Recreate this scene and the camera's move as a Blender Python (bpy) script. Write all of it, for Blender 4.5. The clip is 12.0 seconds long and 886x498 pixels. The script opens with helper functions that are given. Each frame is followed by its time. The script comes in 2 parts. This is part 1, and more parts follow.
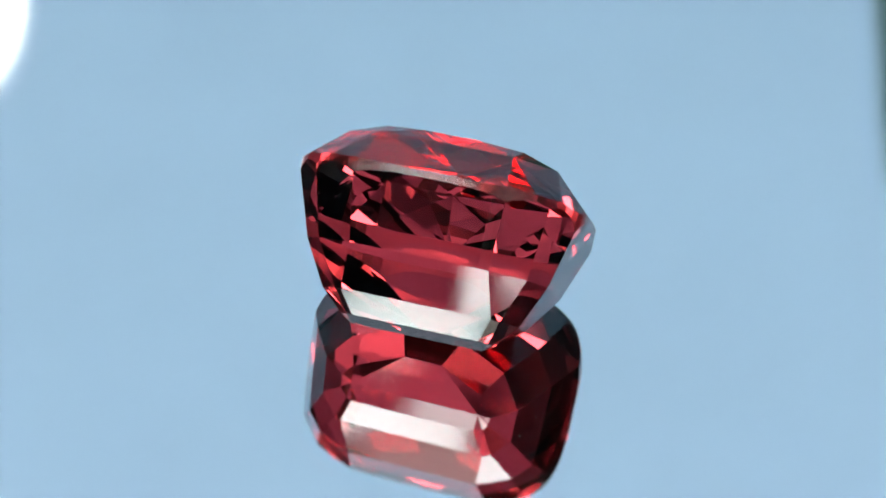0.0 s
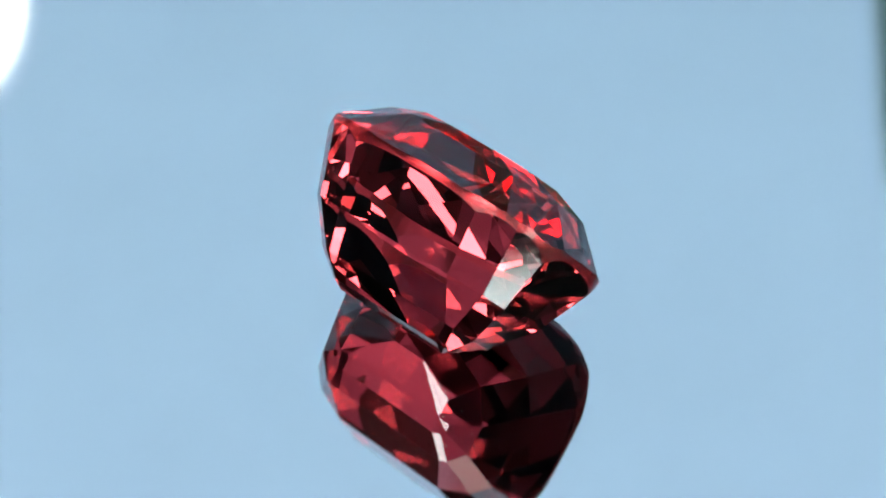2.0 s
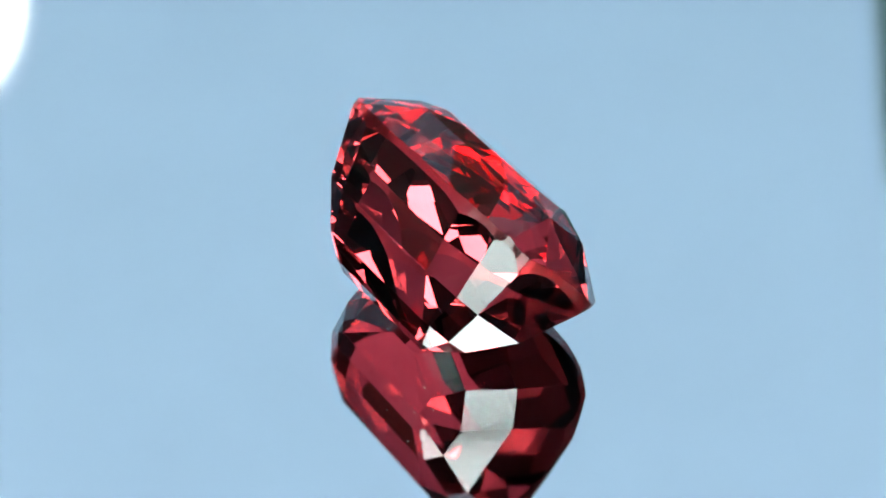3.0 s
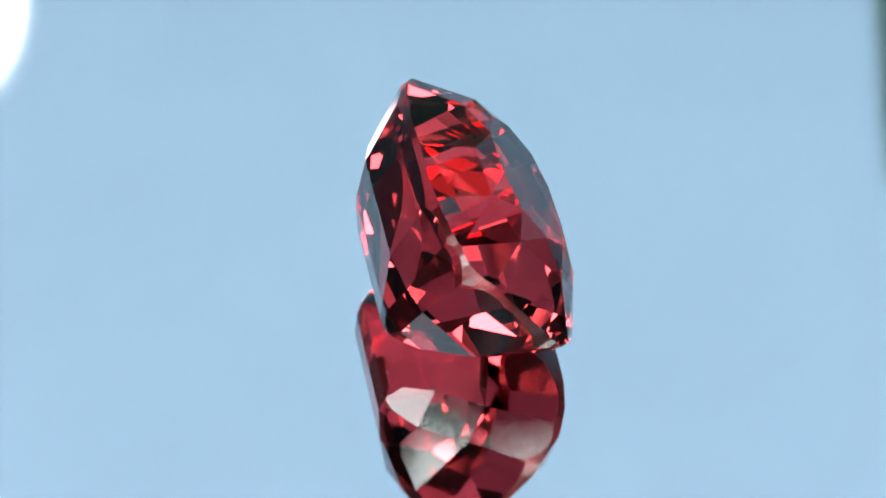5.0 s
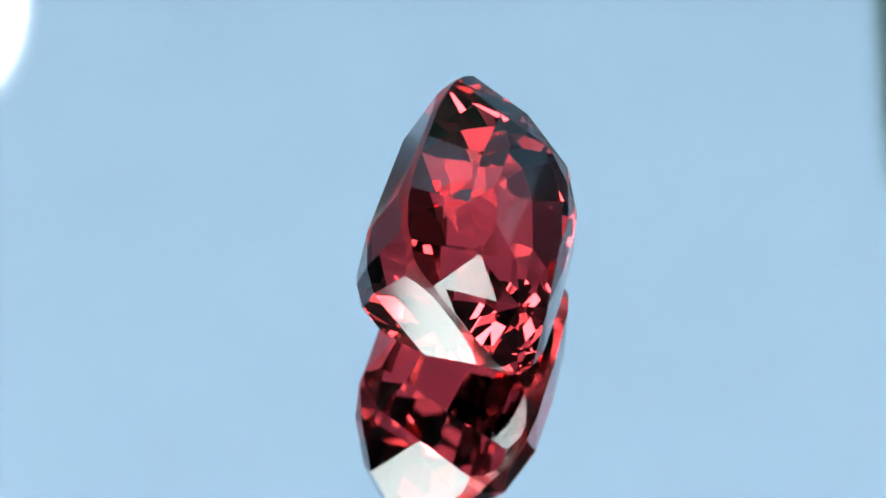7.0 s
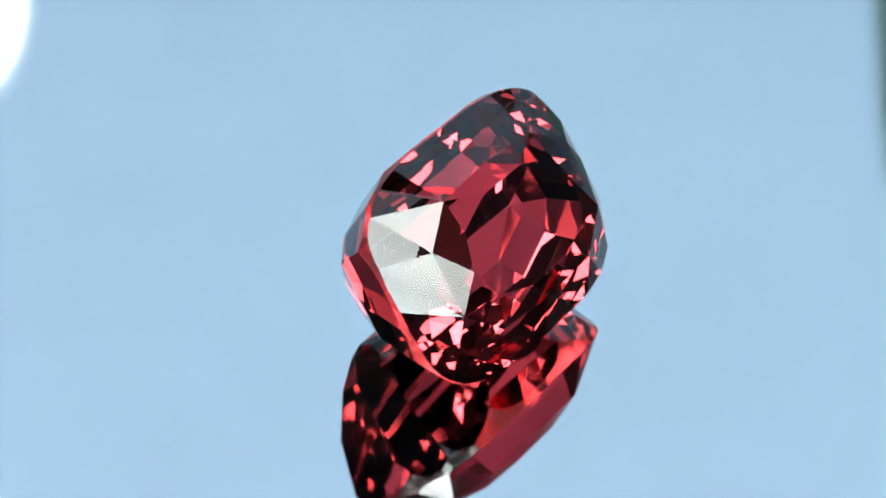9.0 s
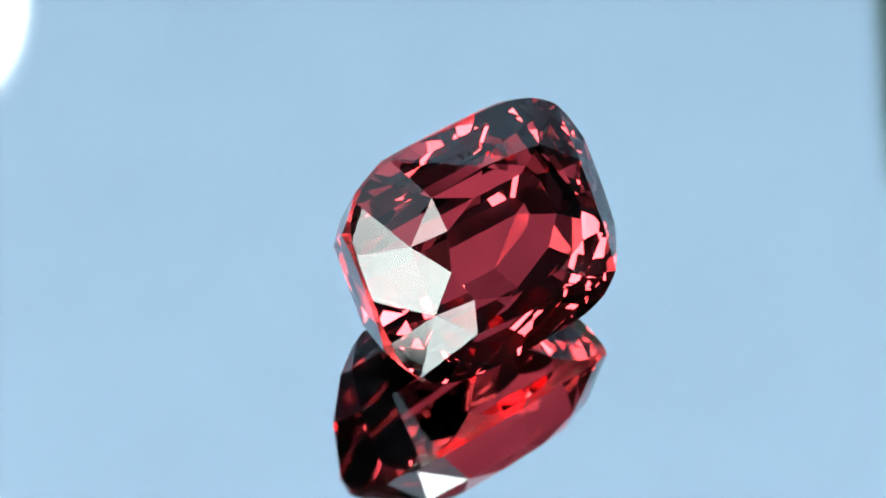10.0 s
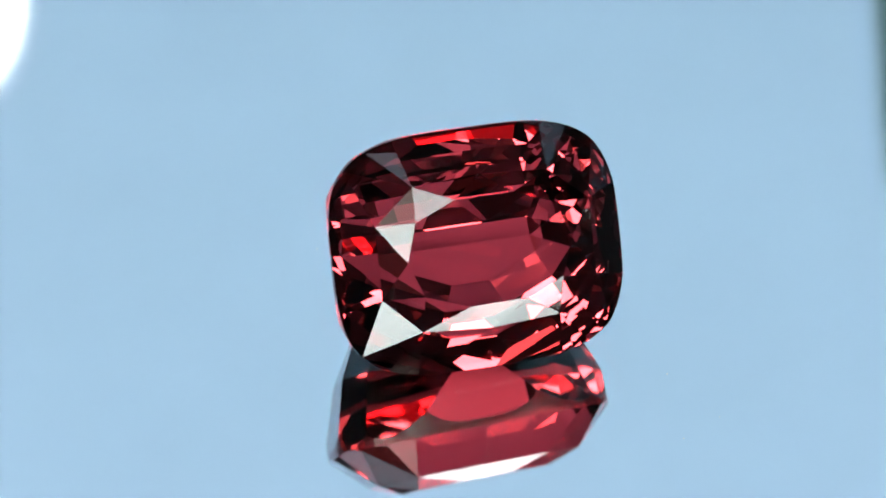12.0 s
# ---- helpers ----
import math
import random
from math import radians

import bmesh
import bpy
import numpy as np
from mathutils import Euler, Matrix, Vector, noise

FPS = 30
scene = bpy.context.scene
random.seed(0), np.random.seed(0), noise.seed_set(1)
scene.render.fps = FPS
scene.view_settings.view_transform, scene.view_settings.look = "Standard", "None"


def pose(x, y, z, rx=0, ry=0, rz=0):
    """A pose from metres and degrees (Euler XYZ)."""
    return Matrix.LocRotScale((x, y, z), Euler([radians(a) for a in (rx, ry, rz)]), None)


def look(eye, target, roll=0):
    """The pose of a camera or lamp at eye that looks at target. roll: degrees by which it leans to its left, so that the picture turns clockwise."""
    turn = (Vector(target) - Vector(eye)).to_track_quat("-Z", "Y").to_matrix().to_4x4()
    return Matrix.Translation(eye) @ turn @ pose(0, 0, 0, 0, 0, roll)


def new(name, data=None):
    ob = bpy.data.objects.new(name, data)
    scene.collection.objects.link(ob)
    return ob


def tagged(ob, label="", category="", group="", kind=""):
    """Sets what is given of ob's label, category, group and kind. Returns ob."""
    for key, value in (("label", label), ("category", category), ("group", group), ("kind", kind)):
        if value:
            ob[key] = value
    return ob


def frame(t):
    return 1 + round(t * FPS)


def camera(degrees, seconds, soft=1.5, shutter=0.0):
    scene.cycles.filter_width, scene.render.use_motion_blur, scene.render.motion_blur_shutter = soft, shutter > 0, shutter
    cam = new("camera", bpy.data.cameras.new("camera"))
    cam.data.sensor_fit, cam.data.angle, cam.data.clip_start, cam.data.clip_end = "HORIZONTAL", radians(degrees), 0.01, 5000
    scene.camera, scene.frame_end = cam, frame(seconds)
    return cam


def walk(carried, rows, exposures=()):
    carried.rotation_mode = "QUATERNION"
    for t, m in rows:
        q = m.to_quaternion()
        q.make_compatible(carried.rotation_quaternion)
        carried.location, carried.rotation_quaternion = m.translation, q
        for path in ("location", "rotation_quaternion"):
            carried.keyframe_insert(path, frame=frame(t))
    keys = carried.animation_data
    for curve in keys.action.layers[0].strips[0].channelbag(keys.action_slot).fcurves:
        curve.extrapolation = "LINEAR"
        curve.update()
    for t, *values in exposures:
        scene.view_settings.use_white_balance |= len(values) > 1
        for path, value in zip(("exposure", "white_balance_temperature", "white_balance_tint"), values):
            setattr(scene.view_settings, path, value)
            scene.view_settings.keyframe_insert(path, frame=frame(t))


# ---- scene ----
cam = camera(20.0, 12.0, soft=1.8)

# The stone turns clockwise on the mirror; the camera stands still.
MM = 0.001
ELEV, DIST, ROLL = 44.565, 101.351 * MM, 2.459
AIM = Vector((-0.367 * MM, 3.934 * MM, 0.0))
EYE = AIM + DIST * Vector((0, -math.cos(radians(ELEV)), math.sin(radians(ELEV))))
STAND = look(EYE, AIM, ROLL)
walk(cam, [(0.0, STAND), (12.0, STAND)],
     exposures=[(0.0, 0.04), (1.5, 0.08), (3.0, 0.12), (5.5, 0.2), (8.0, 0.21), (10.0, 0.2), (11.0, 0.18), (12.0, 0.16)])


def turned(azimuth, elevation, far, around=(0, 0, 0)):
    """A place seen from the stone: azimuth from straight behind it, clockwise from above."""
    a, e = radians(azimuth), radians(elevation)
    return Vector(around) + far * Vector((math.sin(a) * math.cos(e), math.cos(a) * math.cos(e), math.sin(e)))


# ---- world ----
world = bpy.data.worlds.new("dim_room_air")
world.use_nodes = True
world.node_tree.nodes["Background"].inputs["Color"].default_value = (0.5, 0.55, 0.6, 1)
world.node_tree.nodes["Background"].inputs["Strength"].default_value = 0.02
scene.world = world


# ---- materials ----
def material(name, color, rough=0.5, metal=0.0, bump=0.0, scale=200.0, vary=0.0, **more):
    m = bpy.data.materials.new(name)
    m.use_nodes = True
    nt = m.node_tree
    b = nt.nodes["Principled BSDF"]
    b.inputs["Base Color"].default_value = (*color, 1)
    b.inputs["Roughness"].default_value = rough
    b.inputs["Metallic"].default_value = metal
    for k, v in more.items():
        b.inputs[k.replace("_", " ")].default_value = v
    if bump or vary:
        tc = nt.nodes.new("ShaderNodeTexCoord")
        n1 = nt.nodes.new("ShaderNodeTexNoise")
        n1.inputs["Scale"].default_value, n1.inputs["Detail"].default_value = scale, 6
        nt.links.new(tc.outputs["Object"], n1.inputs["Vector"])
        if bump:
            bp = nt.nodes.new("ShaderNodeBump")
            bp.inputs["Strength"].default_value, bp.inputs["Distance"].default_value = bump, 0.0005
            nt.links.new(n1.outputs["Fac"], bp.inputs["Height"])
            nt.links.new(bp.outputs["Normal"], b.inputs["Normal"])
        if vary:
            n2 = nt.nodes.new("ShaderNodeTexNoise")
            n2.inputs["Scale"].default_value, n2.inputs["Detail"].default_value = scale / 25, 4
            nt.links.new(tc.outputs["Object"], n2.inputs["Vector"])
            ramp = nt.nodes.new("ShaderNodeMix")
            ramp.data_type = "RGBA"
            ramp.inputs[6].default_value = (*[c * (1 - vary) for c in color], 1)
            ramp.inputs[7].default_value = (*[min(1, c * (1 + vary)) for c in color], 1)
            nt.links.new(n2.outputs["Fac"], ramp.inputs[0])
            nt.links.new(ramp.outputs[2], b.inputs["Base Color"])
    return m


def glowing(name, color, strength, edge=1.0):
    """A lit cloth or globe: brightest in its middle, falling to the share edge at its rim."""
    m = material(name, (0.8, 0.8, 0.8), 0.6)
    nt = m.node_tree
    b = nt.nodes["Principled BSDF"]
    b.inputs["Emission Color"].default_value = (*color, 1)
    b.inputs["Emission Strength"].default_value = strength
    if edge < 1:
        tc = nt.nodes.new("ShaderNodeTexCoord")
        far = nt.nodes.new("ShaderNodeVectorMath")
        far.operation = "DISTANCE"
        far.inputs[1].default_value = (0.5, 0.5, 0.5)
        fall = nt.nodes.new("ShaderNodeMapRange")
        fall.inputs["From Min"].default_value, fall.inputs["From Max"].default_value = 0.1, 0.7
        fall.inputs["To Min"].default_value, fall.inputs["To Max"].default_value = strength, strength * edge
        cloud = nt.nodes.new("ShaderNodeTexNoise")
        cloud.inputs["Scale"].default_value = 2.5
        mul = nt.nodes.new("ShaderNodeMath")
        mul.operation = "MULTIPLY"
        lift = nt.nodes.new("ShaderNodeMapRange")
        lift.inputs["To Min"].default_value, lift.inputs["To Max"].default_value = 0.75, 1.25
        nt.links.new(tc.outputs["Generated"], far.inputs[0])
        nt.links.new(tc.outputs["Generated"], cloud.inputs["Vector"])
        nt.links.new(cloud.outputs["Fac"], lift.inputs["Value"])
        nt.links.new(far.outputs["Value"], fall.inputs["Value"])
        nt.links.new(fall.outputs["Result"], mul.inputs[0])
        nt.links.new(lift.outputs["Result"], mul.inputs[1])
        nt.links.new(mul.outputs["Value"], b.inputs["Emission Strength"])
    return m


SPINEL = material("red_spinel", (0.97, 0.064, 0.078), 0.0, IOR=1.72, Transmission_Weight=1.0)


def silvered(name, color, rough):
    m = bpy.data.materials.new(name)
    m.use_nodes = True
    nt = m.node_tree
    g = nt.nodes.new("ShaderNodeBsdfAnisotropic")
    g.distribution = "BECKMANN"
    g.inputs["Color"].default_value, g.inputs["Roughness"].default_value = (*color, 1), rough
    nt.links.new(g.outputs["BSDF"], nt.nodes["Material Output"].inputs["Surface"])
    return m


GIRDLE_SPINEL = material("bruted_girdle", (0.93, 0.045, 0.05), 0.2, IOR=1.72, Transmission_Weight=1.0)
MIRROR = silvered("silvered_mirror", (0.92, 0.945, 0.95), 0.065)
RIM = material("ground_glass_edge", (0.35, 0.45, 0.42), 0.4, 0.0, 0.2, 900, 0.1)
DUST = material("pale_dust", (0.7, 0.66, 0.6), 0.9, 0.0, 0.3, 3000, 0.1)
PAPER = material("sky_blue_paper", (0.43, 0.625, 0.83), 0.85, 0.0, 0.25, 700, 0.04)
TABLE = material("grey_table_laminate", (0.14, 0.135, 0.135), 0.45, 0.0, 0.15, 400, 0.2)
WALL = material("blue_grey_wall_paint", (0.38, 0.42, 0.48), 0.8, 0.0, 0.3, 60, 0.15)
FLOOR = material("dark_floor", (0.05, 0.045, 0.04), 0.6, 0.0, 0.2, 50, 0.2)
BLACK = material("black_lamp_fabric", (0.015, 0.015, 0.016), 0.7, 0.0, 0.4, 1500, 0.2)
STEEL = material("dull_steel_tube", (0.35, 0.35, 0.36), 0.4, 1.0, 0.1, 800, 0.1)
GREEN = material("dark_green_board", (0.10, 0.19, 0.16), 0.7, 0.0, 0.3, 500, 0.2)
DIFFUSER = glowing("softbox_diffuser", (0.90, 1.0, 0.97), 11.5, 0.5)
DIFFUSER_TOP = glowing("overhead_diffuser", (0.92, 1.0, 0.97), 10.0, 0.4)
BULB = glowing("lamp_globe_glass", (1.0, 0.99, 0.97), 3.0)
# Glow of the added fill that brightens the upper paper sweep.
FILL_SWEEP = glowing("sweep_fill_diffuser", (1.0, 1.0, 1.0), 3.0)
DIFFUSER_DIM = glowing("dim_lamp_diffuser", (1.0, 0.92, 0.80), 1.8, 0.6)
# Glow of the added overhead fill, a bluish ambient light.
FILL_CEILING = glowing("overhead_fill_glow", (0.62, 0.82, 1.0), 0.8)
# Glow of the pair of fills added to light the backdrop.
FILL_BACK = glowing("backdrop_fill_diffuser", (1.0, 1.0, 1.0), 4.3)


# ---- builders ----
def mesh_of(name, bm, mat, smooth=False):
    bmesh.ops.recalc_face_normals(bm, faces=bm.faces)
    me = bpy.data.meshes.new(name)
    bm.to_mesh(me)
    bm.free()
    me.materials.append(mat)
    for f in me.polygons:
        f.use_smooth = smooth
    return me


def part(name, bm, mat, parent, label="", smooth=False):
    ob = new(name, mesh_of(name, bm, mat, smooth))
    ob.parent = parent
    return tagged(ob, label) if label else ob


def box(bm, size, m=None, bevel=0.0):
    made = bmesh.ops.create_cube(bm, size=1.0, matrix=(m or Matrix()) @ Matrix.Diagonal((*size, 1)))
    if bevel:
        edges = {e for v in made["verts"] for e in v.link_edges}
        bmesh.ops.bevel(bm, geom=list(edges), offset=bevel, segments=2, affect="EDGES", profile=0.5)


def lathe(bm, profile, steps=96, m=None):
    """A turned form from (radius, height) pairs."""
    rings = []
    for r, z in profile:
        if r < 1e-7:
            rings.append([bm.verts.new((0, 0, z))])
        else:
            rings.append([bm.verts.new((r * math.cos(math.tau * i / steps), r * math.sin(math.tau * i / steps), z)) for i in range(steps)])
    for a, b in zip(rings, rings[1:]):
        for i in range(steps):
            j = (i + 1) % steps
            q = [a[i % len(a)], a[j % len(a)], b[j % len(b)], b[i % len(b)]]
            q = list(dict.fromkeys(q))
            if len(q) > 2:
                bm.faces.new(q)
    if m:
        bmesh.ops.transform(bm, matrix=m, verts=bm.verts)


# ---- the room and the table ----
def room():
    half, low, high, thick = 1.6, -0.78, 1.7, 0.1
    sides = {"wall_north": (0, half + thick / 2, 2 * half + 2 * thick, thick), "wall_south": (0, -half - thick / 2, 2 * half + 2 * thick, thick),
             "wall_east": (half + thick / 2, 0, thick, 2 * half), "wall_west": (-half - thick / 2, 0, thick, 2 * half)}
    for name, (x, y, sx, sy) in sides.items():
        bm = bmesh.new()
        box(bm, (sx, sy, high - low), pose(x, y, (high + low) / 2))
        tagged(new(name, mesh_of(name, bm, WALL)), "blue-grey painted wall of a dim room", "wall", kind="structure")
    for name, z, mat, label in (("floor", low - 0.05, FLOOR, "dark floor of a dim room"), ("ceiling", high + 0.05, WALL, "blue-grey ceiling of a dim room")):
        bm = bmesh.new()
        box(bm, (2 * half + 0.2, 2 * half + 0.2, 0.1), pose(0, 0, z))
        tagged(new(name, mesh_of(name, bm, mat)), label, name, kind="structure")


TABLE_TOP = -0.022


def studio_table():
    t = tagged(new("studio_table"), "grey laminate table under the round mirror", "table")
    bm = bmesh.new()
    box(bm, (1.5, 1.5, 0.03), pose(0, 0, TABLE_TOP - 0.015), 0.003)
    part("tabletop", bm, TABLE, t)
    for x in (-0.68, 0.68):
        for y in (-0.68, 0.68):
            bm = bmesh.new()
            box(bm, (0.05, 0.05, 0.73), pose(x, y, TABLE_TOP - 0.03 - 0.364), 0.003)
            part("leg", bm, TABLE, t)


def backdrop():
    """A sheet of blue paper that curves up from the table behind the stone."""
    bm = bmesh.new()
    path = [(0.20 + 0.02 * i, 0.0) for i in range(6)]
    path += [(0.30 + 0.22 * math.sin(radians(a)), 0.22 * (1 - math.cos(radians(a)))) for a in range(6, 91, 6)]
    path += [(0.52, 0.22 + 0.06 * i) for i in range(1, 14)]
    thick = 0.0015
    path += [(y + thick, z - thick) for y, z in path[::-1]]
    rows = []
    for y, z in path:
        rows.append([bm.verts.new((BACK_LEFT + (BACK_RIGHT - BACK_LEFT) * k / 8, y, TABLE_TOP + 0.002 + z)) for k in range(9)])
    for a, b in zip(rows, rows[1:] + rows[:1]):
        for k in range(8):
            bm.faces.new((a[k], a[k + 1], b[k + 1], b[k]))
    for k in (0, 8):
        bm.faces.new([r[k] for r in rows])
    tagged(new("backdrop", mesh_of("backdrop", bm, PAPER, True)), "sky-blue paper sweep curving up from the table", "backdrop", kind="structure")


BACK_LEFT, BACK_RIGHT = -0.75, 0.75


def softbox(centre, target, wide, high, mat, label, hood=0.008, hung=False):
    """A fabric softbox with a glowing front, on a straight stand."""
    s = tagged(new("softbox"), label, "studio lamp", group="studio lamps")
    s.matrix_basis = Matrix.Translation((centre.x, centre.y, TABLE_TOP))
    m = Matrix.Translation((0, 0, centre.z - TABLE_TOP)) @ (Vector(target) - centre).to_track_quat("-Z", "Y").to_matrix().to_4x4()
    bm = bmesh.new()
    box(bm, (wide, high, 0.004), m)
    part("diffuser", bm, mat, s, "glowing white front cloth")
    bm = bmesh.new()
    w, h, b = wide / 2 + 0.006, high / 2 + 0.006, min(0.04, wide / 2, high / 2)
    front = [bm.verts.new((x * w, y * h, -hood)) for x, y in ((-1, -1), (1, -1), (1, 1), (-1, 1))]
    middle = [bm.verts.new((x * w, y * h, 0.004)) for x, y in ((-1, -1), (1, -1), (1, 1), (-1, 1))]
    back = [bm.verts.new((x * b, y * b, 0.12)) for x, y in ((-1, -1), (1, -1), (1, 1), (-1, 1))]
    for i in range(4):
        bm.faces.new((front[i], front[(i + 1) % 4], middle[(i + 1) % 4], middle[i]))
        bm.faces.new((middle[i], middle[(i + 1) % 4], back[(i + 1) % 4], back[i]))
    bm.faces.new(back)
    bmesh.ops.solidify(bm, geom=bm.faces[:], thickness=0.003)
    bmesh.ops.transform(bm, matrix=m, verts=bm.verts)
    part("housing", bm, BLACK, s)
    back_at = m @ Vector((0, 0, 0.13))
    bm = bmesh.new()
    if hung:
        top = 1.7 - TABLE_TOP
        lathe(bm, [(0, back_at.z - 0.02), (0.009, back_at.z - 0.02), (0.009, top - 0.01), (0.05, top - 0.006), (0.05, top), (0, top)], 24, Matrix.Translation((back_at.x, back_at.y, 0)))
    else:
        lathe(bm, [(0, 0), (0.05, 0), (0.05, 0.006), (0.009, 0.012), (0.009, back_at.z), (0, back_at.z)], 24, Matrix.Translation((back_at.x, back_at.y, 0)))
    part("stand", bm, STEEL, s)
    return s


def globe_lamp(centre, radius):
    """A round frosted globe on a slim stem."""
    g = tagged(new("globe_lamp"), "round white glowing globe lamp on a slim stem", "lamp")
    g.matrix_basis = Matrix.Translation((centre.x, centre.y, TABLE_TOP + 0.0025))
    up = centre.z - TABLE_TOP
    bm = bmesh.new()
    bmesh.ops.create_uvsphere(bm, u_segments=48, v_segments=32, radius=radius, matrix=Matrix.Translation((0, 0, up)))
    part("globe", bm, BULB, g, "frosted glowing glass globe", True)
    bm = bmesh.new()
    lathe(bm, [(0, 0), (0.03, 0), (0.03, 0.004), (0.003, 0.008), (0.003, up - radius - 0.006), (0.012, up - radius - 0.004), (0.012, up - radius + 0.003), (0, up - radius + 0.003)], 32)
    part("stem", bm, STEEL, g)


def leaning_slat(foot, top):
    """A dark green slat that leans against the backdrop."""
    way = top - foot
    f = tagged(new("leaning_slat"), "dark green slat leaning upright before the backdrop", "slat")
    f.matrix_basis = Matrix.Translation(foot)
    m = Matrix.Translation(way / 2) @ way.to_track_quat("Z", "X").to_matrix().to_4x4()
    bm = bmesh.new()
    box(bm, (0.05, 0.05, way.length), m @ pose(0, 0, 0), 0.004)
    part("slat", bm, GREEN, f)
    bm = bmesh.new()
    box(bm, (0.0495, 0.0495, 0.012), Matrix.Translation(way) @ way.to_track_quat("Z", "X").to_matrix().to_4x4(), 0.004)
    part("cap", bm, GREEN, f)


# ---- the mirror ----
MIRROR_RADIUS = 0.09


def mirror_turntable():
    t = tagged(new("mirror_turntable"), "round turning mirror plate with a few dust specks", "mirror")
    t.matrix_basis = Matrix.Translation((0, 0, 0))
    r = MIRROR_RADIUS
    bm = bmesh.new()
    lathe(bm, [(0, 0), (r - 0.002, 0), (r - 0.002, -0.0004), (0, -0.0004)], 128)
    part("mirror_plate", bm, MIRROR, t, "clean silvered mirror face")
    bm = bmesh.new()
    lathe(bm, [(0, -0.0006), (r - 0.0015, -0.0006), (r, -0.0016), (r, -0.0046), (r - 0.001, -0.0056), (0, -0.0056)], 128)
    part("glass_edge", bm, RIM, t)
    bm = bmesh.new()
    lathe(bm, [(0, -0.0058), (0.06, -0.0058), (0.062, -0.008), (0.062, TABLE_TOP), (0, TABLE_TOP)], 96)
    part("turning_base", bm, BLACK, t)
    rng = random.Random(4)
    for x, y, size in DUST_SPECKS:
        bm = bmesh.new()
        bmesh.ops.create_icosphere(bm, subdivisions=1, radius=size * MM,
                                   matrix=Matrix.Translation((x * MM, y * MM, size * MM * 0.4)) @ pose(0, 0, 0, 0, 0, rng.uniform(0, 180)) @ Matrix.Diagonal((rng.uniform(0.8, 2.2), 0.8, 0.45, 1)))
        part("dust_speck", bm, DUST, t)
    return t


DUST_SPECKS = [(2.05, -4.65, 0.022), (2.55, -4.08, 0.020), (2.8, -5.9, 0.024), (1.55, -3.42, 0.016), (-6.03, 6.42, 0.028), (-6.6, 9.2, 0.022), (-4.79, 9.48, 0.025), (1.2, -5.2, 0.012), (3.4, -4.9, 0.012)]

# ---- the stone ----
SIZE = 1.011
HALF_LONG, HALF_WIDE, OUTLINE_N, GIRDLE = 5.5, 4.492, 3.51, 0.30
GIRDLE_ANGLES, TABLE_ANGLES, MID_ANGLES = (35.909, 57.284), (27.589, 61.116), (19.151, 45.853)
TABLE_X, TABLE_Y, TABLE_N, TABLE_H, TABLE_SHIFT = 0.564, 0.45, 2.648, 1.83, (-0.022, -0.153)
MID_X, MID_Y, MID_N, MID_H, MID_SHIFT = 0.755, 0.634, 3.416, 1.376, (0.005, -0.05)
STEP_DEPTHS, KEEL_SHIFT, KEEL_HALF, KEEL_DROP = (2.665, 4.229, 5.013), (-0.077, 0.135), 2.549, 0.262
# the pavilion's twelve sides: azimuth, and the distance from the middle at each depth
STEP_FACETS = [(-1.1, (4.701, 3.808, 2.904)), (32.9, (4.734, 3.457, 2.478)), (66.8, (4.018, 2.797, 1.734)), (90.0, (4.289, 2.564, 1.605)), (113.2, (4.046, 2.85, 1.804)), (140.6, (4.774, 3.552, 2.613)), (186.2, (4.743, 3.906, 3.045)), (219.5, (4.723, 3.432, 2.442)), (246.8, (3.962, 2.666, 1.546)), (270.0, (3.17, 1.64, 0.59)), (293.2, (3.944, 2.624, 1.486)), (317.7, (4.687, 3.347, 2.321))]
# small irregularities of the hand-cut corners, in degrees
CUT_WOBBLE = {'T0': 1.5, 'T1': 0.6, 'T2': 2.6, 'T3': 2.2, 'T4': -0.2, 'T8': 0.3, 'T9': 0.8, 'S0': -2.1, 'S1': -1.7, 'S2': -2.2, 'S3': -1.2, 'S8': -1.3, 'S9': -0.5, 'G0': 0.2, 'G1': -0.7, 'G9': -0.6}
STONE_TILT, STONE_LEAN, STONE_SPIN, STONE_AT = 52.675, -1.553, -13.507, (-0.169, 1.454)
TURNS = [(0, 0.13), (1.5, -18.62), (3, -37.46), (4.5, -56.32), (6, -75.16), (7.5, -93.9), (9, -112.5), (10.5, -130.9), (12, -149.03)]


def around(a, b, n, z, angles, cx=0.0, cy=0.0):
    """Points at these polar angles on a cushion outline (a superellipse) at the height z, in millimetres."""
    out = []
    for d in angles:
        c, s = math.cos(radians(d)), math.sin(radians(d))
        r = ((abs(c) / a) ** n + (abs(s) / b) ** n) ** (-1 / n)
        out.append(Vector((cx + r * c, cy + r * s, z)))
    return out


def ten(a, b):
    return [0, a, b, 180 - b, 180 - a, 180, 180 + a, 180 + b, 360 - b, 360 - a]


def ten_between(a, b):
    return [a, b, 90, 180 - b, 180 - a, 180 + a, 180 + b, 270, 360 - b, 360 - a]


def plane(points):
    """The mean plane of a facet's corners, with its normal away from the stone's middle."""
    c = sum(points, Vector()) / len(points)
    n = Vector()
    for p, q in zip(points, points[1:] + points[:1]):
        n += (p - c).cross(q - c)
    n.normalize()
    if n.dot(c - Vector((0, 0, -1.2))) < 0:
        n.negate()
    return c, n


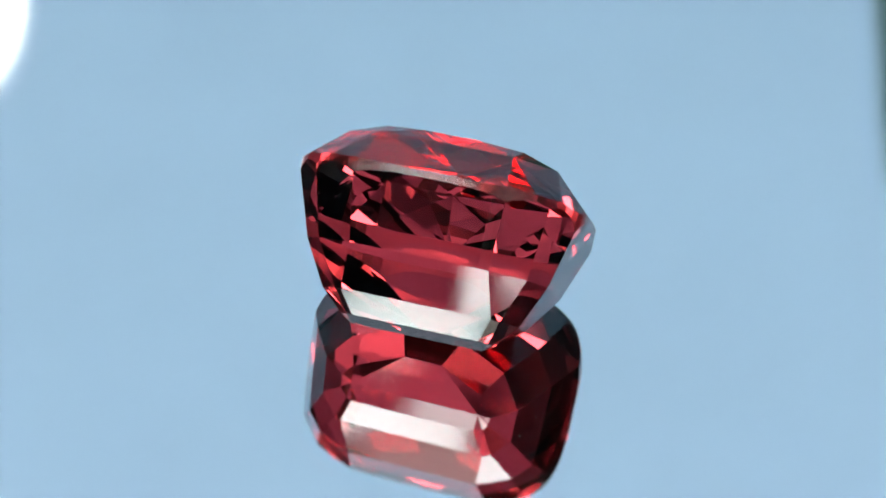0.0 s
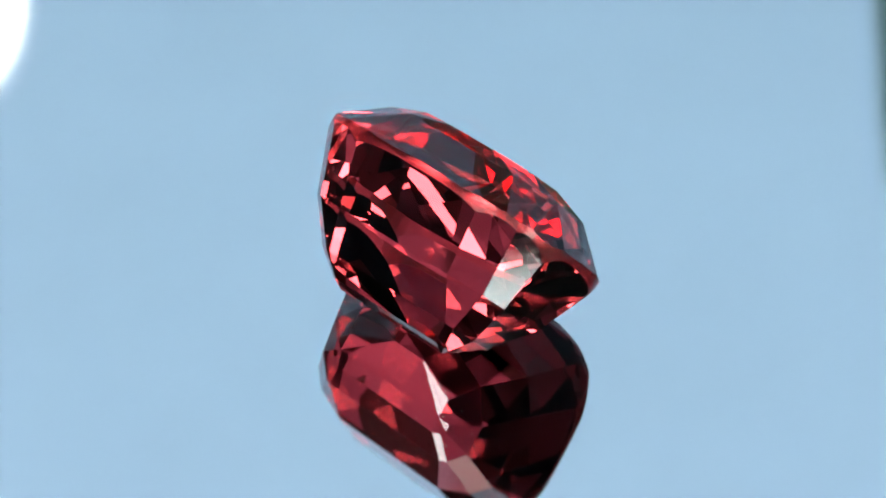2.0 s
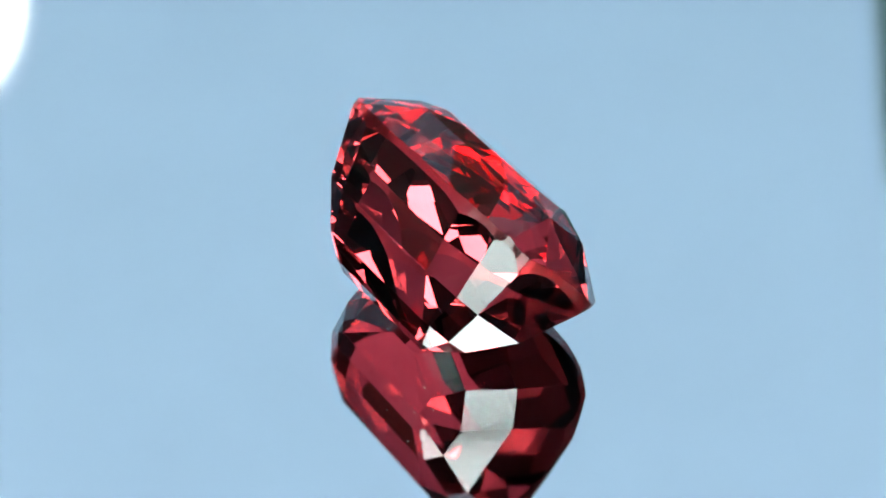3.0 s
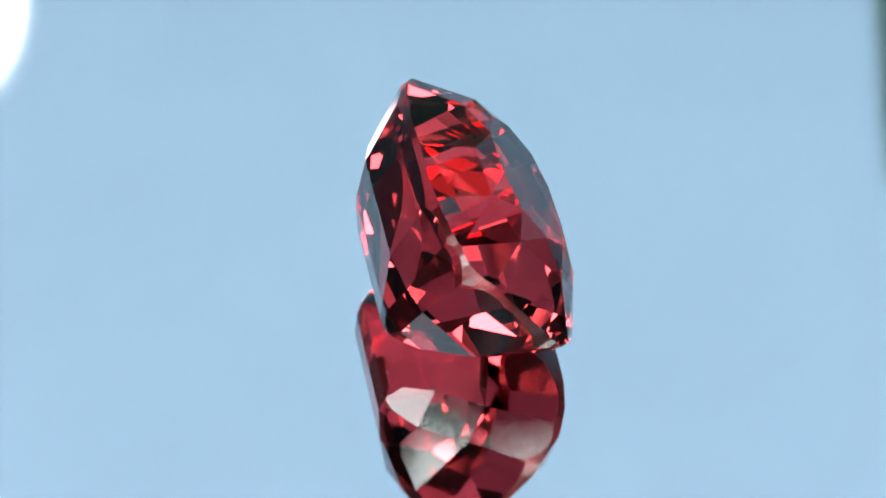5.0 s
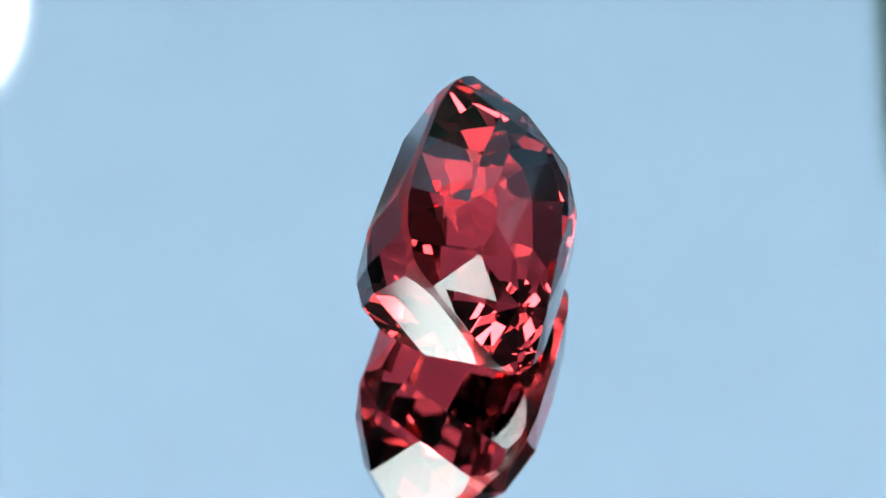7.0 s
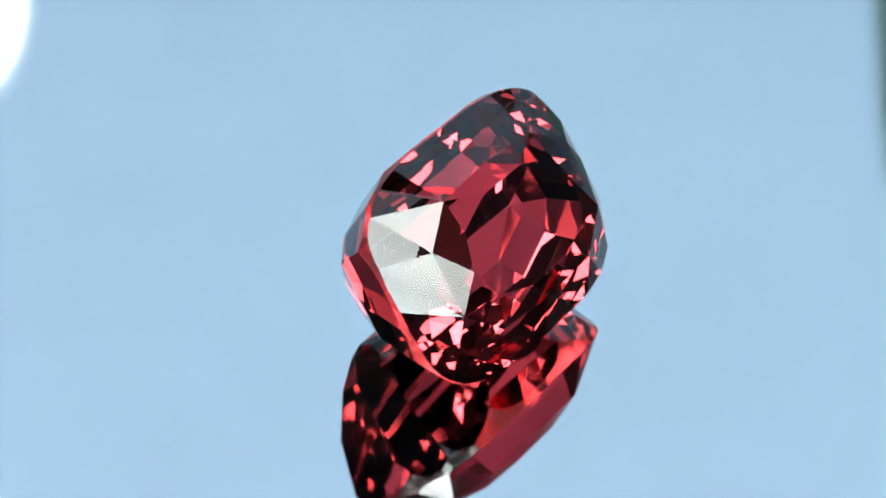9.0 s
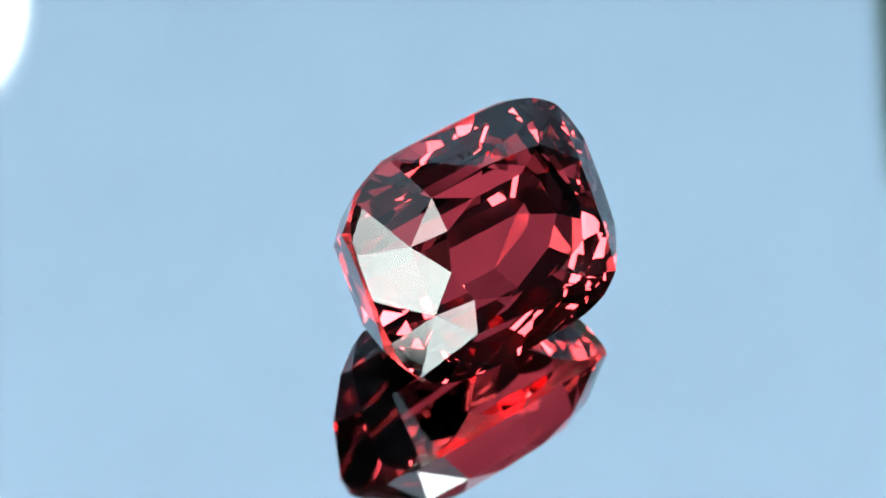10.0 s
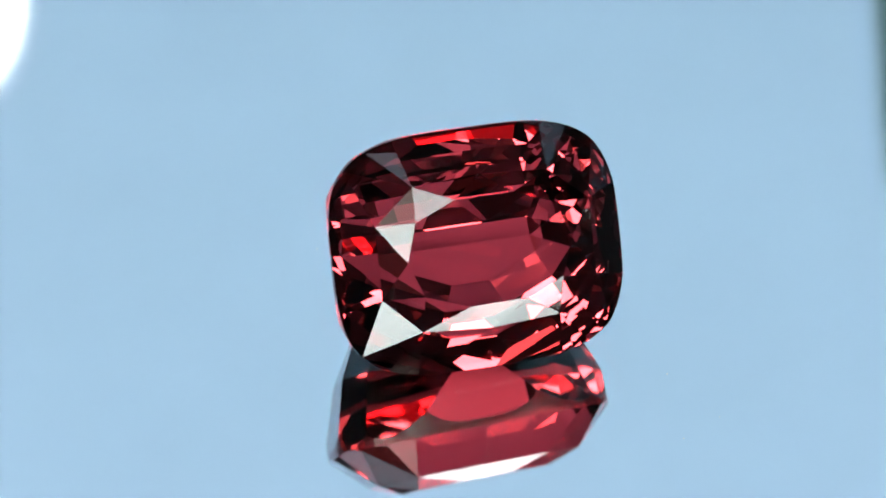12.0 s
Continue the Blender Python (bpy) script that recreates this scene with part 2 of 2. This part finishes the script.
def facet_planes():
    """Crown: a ten-sided table, two rows of triangles. Pavilion: step-cut tiers down to a keel."""
    g, A, B = GIRDLE / 2, HALF_LONG, HALF_WIDE
    wob = lambda key, angles: [x + CUT_WOBBLE.get(key + str(i), 0.0) for i, x in enumerate(angles)]
    G_ang = wob("G", ten(*GIRDLE_ANGLES))
    T = around(A * TABLE_X, B * TABLE_Y, TABLE_N, g + TABLE_H, wob("T", ten(*TABLE_ANGLES)), *TABLE_SHIFT)
    S = around(A * MID_X, B * MID_Y, MID_N, g + MID_H, wob("S", ten_between(*MID_ANGLES)), *MID_SHIFT)
    G = around(A, B, OUTLINE_N, g, G_ang)
    H_ang = [(a + b) / 2 for a, b in zip(G_ang, G_ang[1:] + [G_ang[0] + 360])]
    H = around(A, B, OUTLINE_N, g, H_ang)
    crown, girdle, pavilion = [], [], []
    table = [(Vector((0, 0, g + TABLE_H)), Vector((0, 0, 1)))]
    for i in range(10):
        j = (i + 1) % 10
        crown += [plane([T[i], T[j], S[i]]), plane([S[i], S[j], T[j]]), plane([S[i], S[j], G[j]]), plane([G[i], H[i], S[i]]), plane([H[i], G[j], S[i]])]
    for r in around(A, B, OUTLINE_N, 0, range(0, 360, 4)):
        n = Vector((math.copysign(abs(r.x / A) ** (OUTLINE_N - 1) / A, r.x), math.copysign(abs(r.y / B) ** (OUTLINE_N - 1) / B, r.y), 0))
        girdle.append((r, n.normalized()))
    rim = around(A, B, OUTLINE_N, 0, range(0, 360, 3))
    keel = [Vector((KEEL_SHIFT[0] + s * KEEL_HALF, KEEL_SHIFT[1], 0)) for s in (1, -1)]
    for azimuth, spans in STEP_FACETS:
        out = Vector((math.cos(radians(azimuth)), math.sin(radians(azimuth)), 0))
        levels = [(max(r.dot(out) for r in rim), -g)]
        levels += [(d, -g - z) for d, z in zip(spans, STEP_DEPTHS)]
        levels.append((max(k.dot(out) for k in keel), -g - STEP_DEPTHS[-1] - KEEL_DROP))
        for (d0, z0), (d1, z1) in zip(levels, levels[1:]):
            n = out * (z0 - z1) + Vector((0, 0, d1 - d0))
            pavilion.append((out * d1 + Vector((0, 0, z1)), n.normalized()))
    return table, crown, girdle, pavilion


def gemstone():
    """One convex stone, cut plane by plane, then parted into table, crown, girdle and pavilion."""
    bm = bmesh.new()
    bmesh.ops.create_cube(bm, size=24)
    groups = facet_planes()
    for k, planes in enumerate(groups):
        for c, n in planes:
            bmesh.ops.bisect_plane(bm, geom=bm.verts[:] + bm.edges[:] + bm.faces[:], dist=1e-6, plane_co=c, plane_no=n, clear_outer=True)
            rim = [e for e in bm.edges if len(e.link_faces) == 1]
            if len(rim) > 2:
                bmesh.ops.contextual_create(bm, geom=rim)
    bmesh.ops.remove_doubles(bm, verts=bm.verts, dist=2e-4)
    bmesh.ops.dissolve_degenerate(bm, dist=2e-4, edges=bm.edges)
    bmesh.ops.recalc_face_normals(bm, faces=bm.faces)
    turn = pose(0, 0, 0, 0, 0, STONE_SPIN) @ pose(0, 0, 0, -STONE_TILT) @ pose(0, 0, 0, 0, 0, STONE_LEAN)
    lowest = min((turn @ v.co).z for v in bm.verts)
    stone = tagged(new("gemstone"), "red cushion-cut gemstone leaning on a round mirror", "gemstone")
    placed = Matrix.Scale(SIZE * MM, 4) @ Matrix.Translation((STONE_AT[0], STONE_AT[1], 0.01 - lowest)) @ turn
    names = ("table_facet", "crown", "girdle", "pavilion")
    pieces = {n: bmesh.new() for n in names}
    for f in bm.faces:
        if f.normal.z > 0.999:
            n = "table_facet"
        elif abs(f.normal.z) < 0.02:
            n = "girdle"
        else:
            n = "crown" if f.normal.z > 0 else "pavilion"
        b = pieces[n]
        b.faces.new([b.verts.new(placed @ v.co) for v in f.verts])
    bm.free()
    for n in names:
        b = pieces[n]
        bmesh.ops.remove_doubles(b, verts=b.verts, dist=1e-9)
        me = bpy.data.meshes.new(n)
        b.to_mesh(me)
        b.free()
        me.materials.append(GIRDLE_SPINEL if n == "girdle" else SPINEL)
        ob = new(n, me)
        ob.parent = stone
    return stone


room()
studio_table()
backdrop()
STONE_MIDDLE = (0, 0, 0.004)
softbox(turned(155.2, 22.2, 0.62), STONE_MIDDLE, 0.35, 0.084, DIFFUSER, "strip softbox glowing white facing the stone")
softbox(turned(-164.7, 21.8, 0.62), STONE_MIDDLE, 0.107, 0.074, DIFFUSER, "small softbox glowing white hanging before the stone", hung=True)
softbox(turned(-165.1, 10.8, 0.62), STONE_MIDDLE, 0.194, 0.103, DIFFUSER, "low strip softbox glowing white under the small one")
softbox(turned(173, 15.0, 0.62), STONE_MIDDLE, 0.215, 0.026, DIFFUSER, "thin strip softbox glowing white hanging between the low ones", hung=True)
softbox(turned(176, 10.7, 0.62), STONE_MIDDLE, 0.163, 0.034, DIFFUSER, "thin low strip softbox glowing white on a short stand")
softbox(turned(156, 13.4, 0.62), STONE_MIDDLE, 0.09, 0.045, DIFFUSER_TOP, "short low softbox glowing white hanging under the strip softbox", hung=True)
softbox(Vector((0.13, -0.142, 0.57)), STONE_MIDDLE, 0.235, 0.15, DIFFUSER_TOP, "overhead softbox glowing white above the stone", hung=True)
softbox(turned(-131, 60.5, 0.62), STONE_MIDDLE, 0.18, 0.078, DIFFUSER_TOP, "high strip softbox glowing white hanging beside the stone", hung=True)
softbox(turned(-138, 37.3, 0.62), STONE_MIDDLE, 0.122, 0.098, DIFFUSER, "softbox glowing white beside the stone")
softbox(turned(-158.5, 38, 0.62), STONE_MIDDLE, 0.215, 0.05, DIFFUSER, "strip softbox glowing white hanging above the small one", hung=True)
softbox(turned(-150.2, 47.8, 0.62), STONE_MIDDLE, 0.042, 0.042, DIFFUSER, "small lamp panel glowing white hanging before the stone", hung=True)
softbox(turned(-116.5, 48, 0.62), STONE_MIDDLE, 0.04, 0.045, DIFFUSER, "small lamp panel glowing white hanging beside the stone", hung=True)
softbox(turned(-155.4, 29, 0.62), STONE_MIDDLE, 0.015, 0.04, DIFFUSER_TOP, "narrow lamp panel glowing white hanging above the small softbox", hung=True)
softbox(turned(143.8, 40, 0.62), STONE_MIDDLE, 0.06, 0.06, DIFFUSER, "small lamp panel glowing white hanging above the strip softbox", hung=True)
softbox(turned(137, 7, 0.62), STONE_MIDDLE, 0.078, 0.085, DIFFUSER, "small low softbox glowing white on the table")
softbox(turned(-138, 67.2, 0.66), STONE_MIDDLE, 0.13, 0.07, DIFFUSER_DIM, "warm dim softbox hanging over the high strip softbox", hung=True)
# Added dim fill behind the camera, for more flashes inside the stone.
softbox(turned(180, 51.5, 0.62), STONE_MIDDLE, 0.19, 0.09, DIFFUSER_DIM, "added warm dim fill panel hanging before the stone", hung=True)
# Added overhead fill, no known lamp: lays a faint blue veil on the facets.
softbox(Vector((0.0, -0.04, 1.2)), (0, -0.041, 0), 1.0, 0.8, FILL_CEILING, "added dim pale blue fill panel hanging above the table", hung=True)
# Unseen helper that evens the paper's brightness; hooded away from the stone.
softbox(Vector((0.0, 0.12, 1.05)), (0, 0.52, 0.95), 0.9, 0.18, FILL_SWEEP, "added long hooded fill light hanging over the blue backdrop", 0.12, hung=True)
# A pair of added lights brightens the backdrop; hoods hide them from the stone.
for side in (-1, 1):
    softbox(Vector((side * 0.55, 0.04, 0.70)), (side * 0.05, 0.52, 0.71), 0.32, 0.46, FILL_BACK, "added hooded fill light turned to the blue backdrop", 0.2)
globe_lamp(Vector((-0.103, 0.295, 0.225)), 0.022)
leaning_slat(Vector((0.074, 0.391, 0.024)), Vector((0.101, 0.237, 0.2)))
turntable = mirror_turntable()
stone = gemstone()


def motions():
    """The plate and the stone on it turn together, about 150 degrees in all."""
    rows = [(t, pose(0, 0, 0, 0, 0, a)) for t, a in TURNS]
    walk(turntable, rows)
    walk(stone, rows)


motions()
